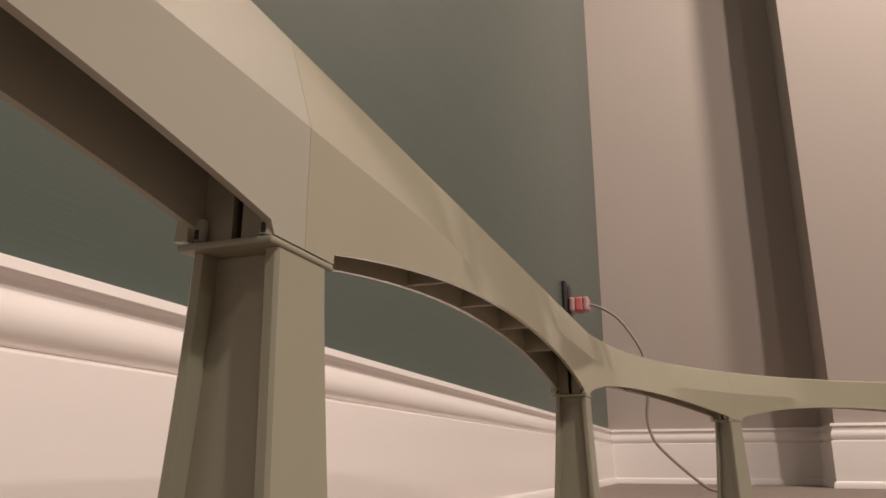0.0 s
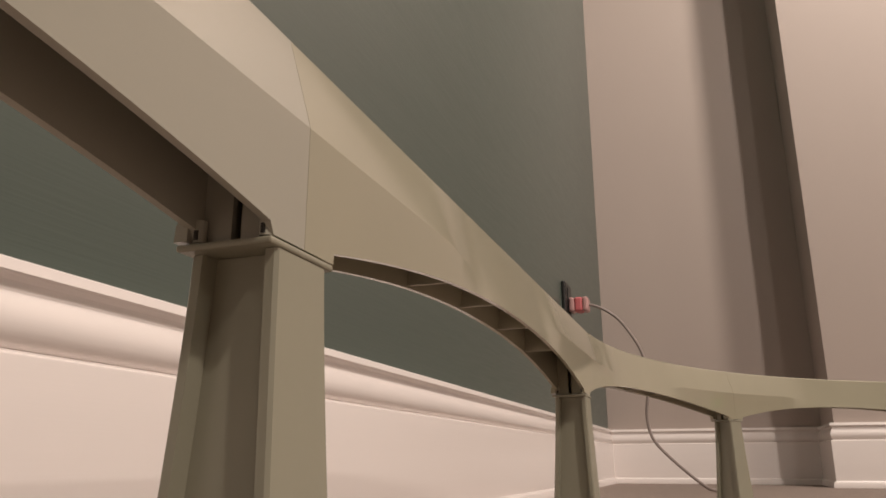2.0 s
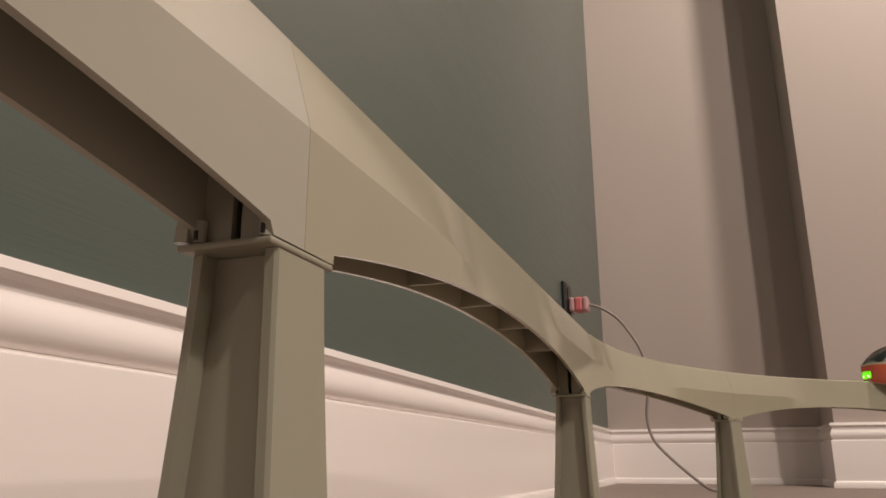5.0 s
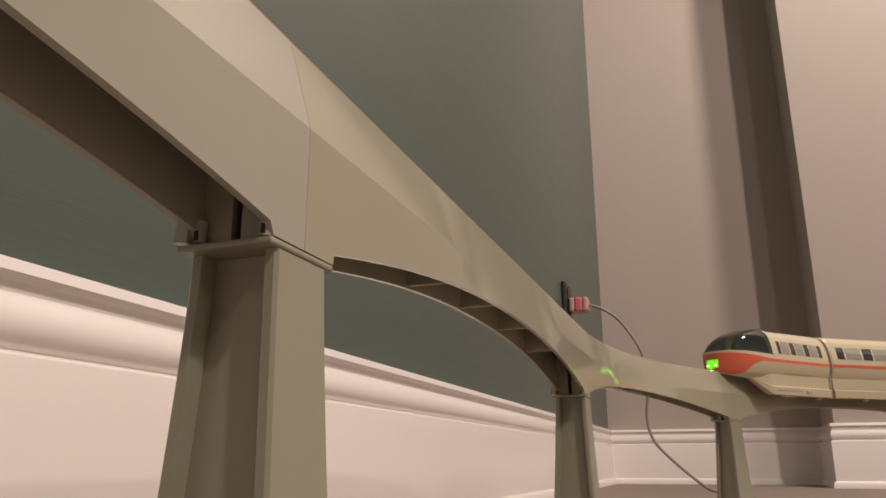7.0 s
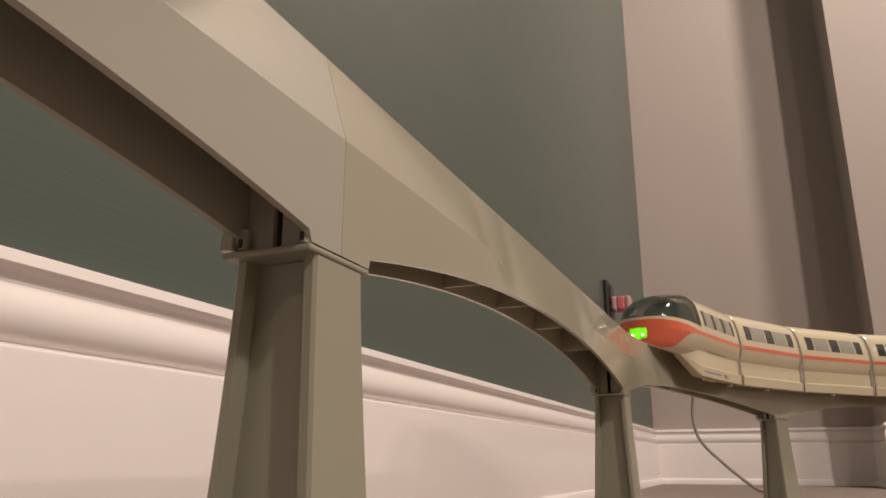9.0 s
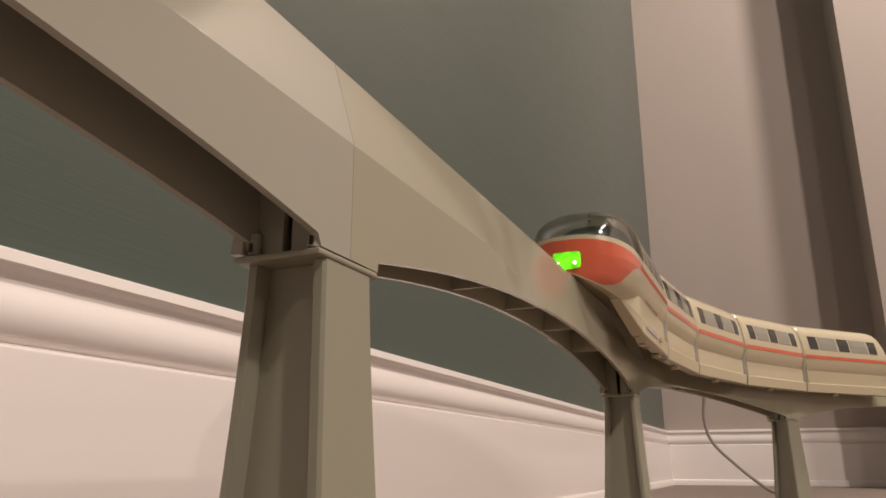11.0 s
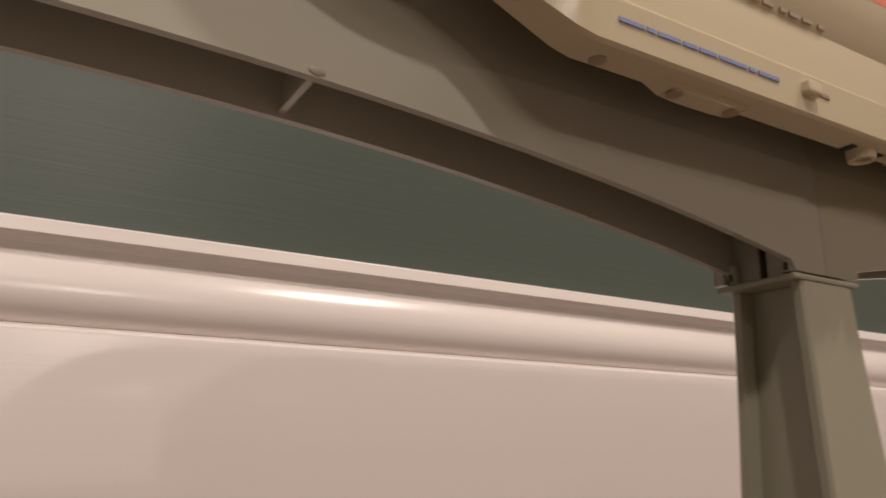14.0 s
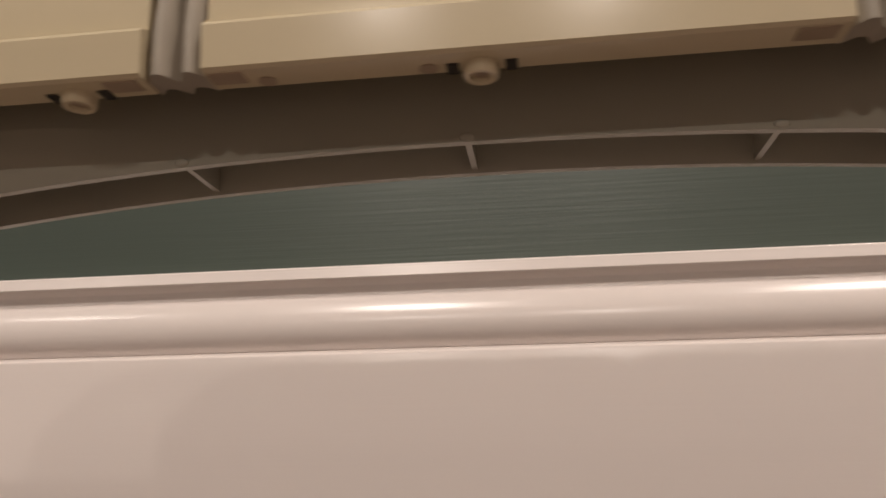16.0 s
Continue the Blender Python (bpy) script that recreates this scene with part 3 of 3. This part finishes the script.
HEAD_L, CAR_L, TAIL_L = 0.141, 0.0985, 0.114
cars = [(head_car(HEAD_L, "cream toy monorail head car with orange nose and green headlights"), HEAD_L)]
car_a = middle_car(CAR_L, "cream toy monorail car with orange stripe and windows")
cars.append((car_a, CAR_L))
cars.append((copy_thing(car_a, pose(0, 0, 0)), CAR_L))
cars.append((copy_thing(car_a, pose(0, 0, 0)), CAR_L))
cars.append((tail_car(TAIL_L, "cream toy monorail tail car with a blunt end"), TAIL_L))


# ---- wall plug and cable near the corner ----
def socket():
    root = thing("wall_socket", "small black wall socket on the grey-green wall", "socket")
    bm = bmesh.new()
    box(bm, 1.525, 1.595, 0.2795, WALL_Y, 0.322, 0.408, 0.003)
    plate = part("plate", bm, M_BLACK, root)
    for z in (0.345, 0.385):
        bm = bmesh.new()
        box(bm, 1.545, 1.575, 0.2775, 0.2798, z - 0.013, z + 0.013, 0.001)
        part("outlet", bm, M_BLACK, plate)


def charger():
    root = thing("charger_plug", "pink and white charger plug in the wall socket", "plug")
    for y0, y1, m, lab in ((0.266, 0.2774, M_WHITEP, "pale pink plug base"), (0.250, 0.2662, M_PINK, "pink plug body"), (0.239, 0.2502, M_WHITEP, "pale plug end")):
        bm = bmesh.new()
        box(bm, 1.543, 1.577, y0, y1, 0.347, 0.376, 0.004, 3)
        part("plug_body", bm, m, root, lab)
    pts = [(1.56, 0.2392, 0.361), (1.56, 0.226, 0.3575), (1.56, 0.200, 0.343), (1.56, 0.176, 0.320), (1.56, 0.146, 0.270), (1.56, 0.134, 0.220), (1.56, 0.137, 0.175),
           (1.56, 0.141, 0.135), (1.56, 0.131, 0.093), (1.56, 0.094, 0.052), (1.56, 0.048, 0.012), (1.60, 0.030, 0.0034), (1.72, 0.012, 0.0031), (1.88, -0.004, 0.0031)]
    vs = [Vector(p) for p in pts]
    line = []
    for i in range(len(vs) - 1):  # a smooth curve through the points
        p0, p1, p2, p3 = vs[max(0, i - 1)], vs[i], vs[i + 1], vs[min(len(vs) - 1, i + 2)]
        for k in range(6):
            q = k / 6
            line.append(0.5 * (2 * p1 + (p2 - p0) * q + (2 * p0 - 5 * p1 + 4 * p2 - p3) * q * q + (3 * p1 - p0 - 3 * p2 + p3) * q ** 3))
    line.append(vs[-1])
    rings = []
    for i, p in enumerate(line):
        way = (line[min(i + 1, len(line) - 1)] - line[max(i - 1, 0)]).normalized()
        side = way.cross(Vector((1, 0.2, 0))).normalized()
        up = side.cross(way)
        rings.append([tuple(p + (side * math.cos(a) + up * math.sin(a)) * 0.0029) for a in [j * math.pi / 5 for j in range(10)]])
    bm = bmesh.new()
    loft(bm, rings, True, True)
    smoothed(part("cable", bm, M_CABLE, root, "thin grey cable drooping to the carpet"), 60)


socket()
charger()


# ---- what moves: the train runs along its track at an even pace ----
def nose_at(t):
    return 0.837 - 0.1045 * (t - 6.3)


def motions():
    lead = 0.0
    for car, length in cars:
        rows = []
        for i in range(65):
            t = i * 0.25
            s = nose_at(t) + lead
            xa, ya, _ = on_track(s + length * 0.2)
            xb, yb, _ = on_track(s + length * 0.8)
            heading = math.degrees(math.atan2(ya - yb, xa - xb))
            rows.append((t, pose((xa + xb) / 2, (ya + yb) / 2, 0, 0, 0, heading)))
        walk(car, rows)
        lead += length


motions()
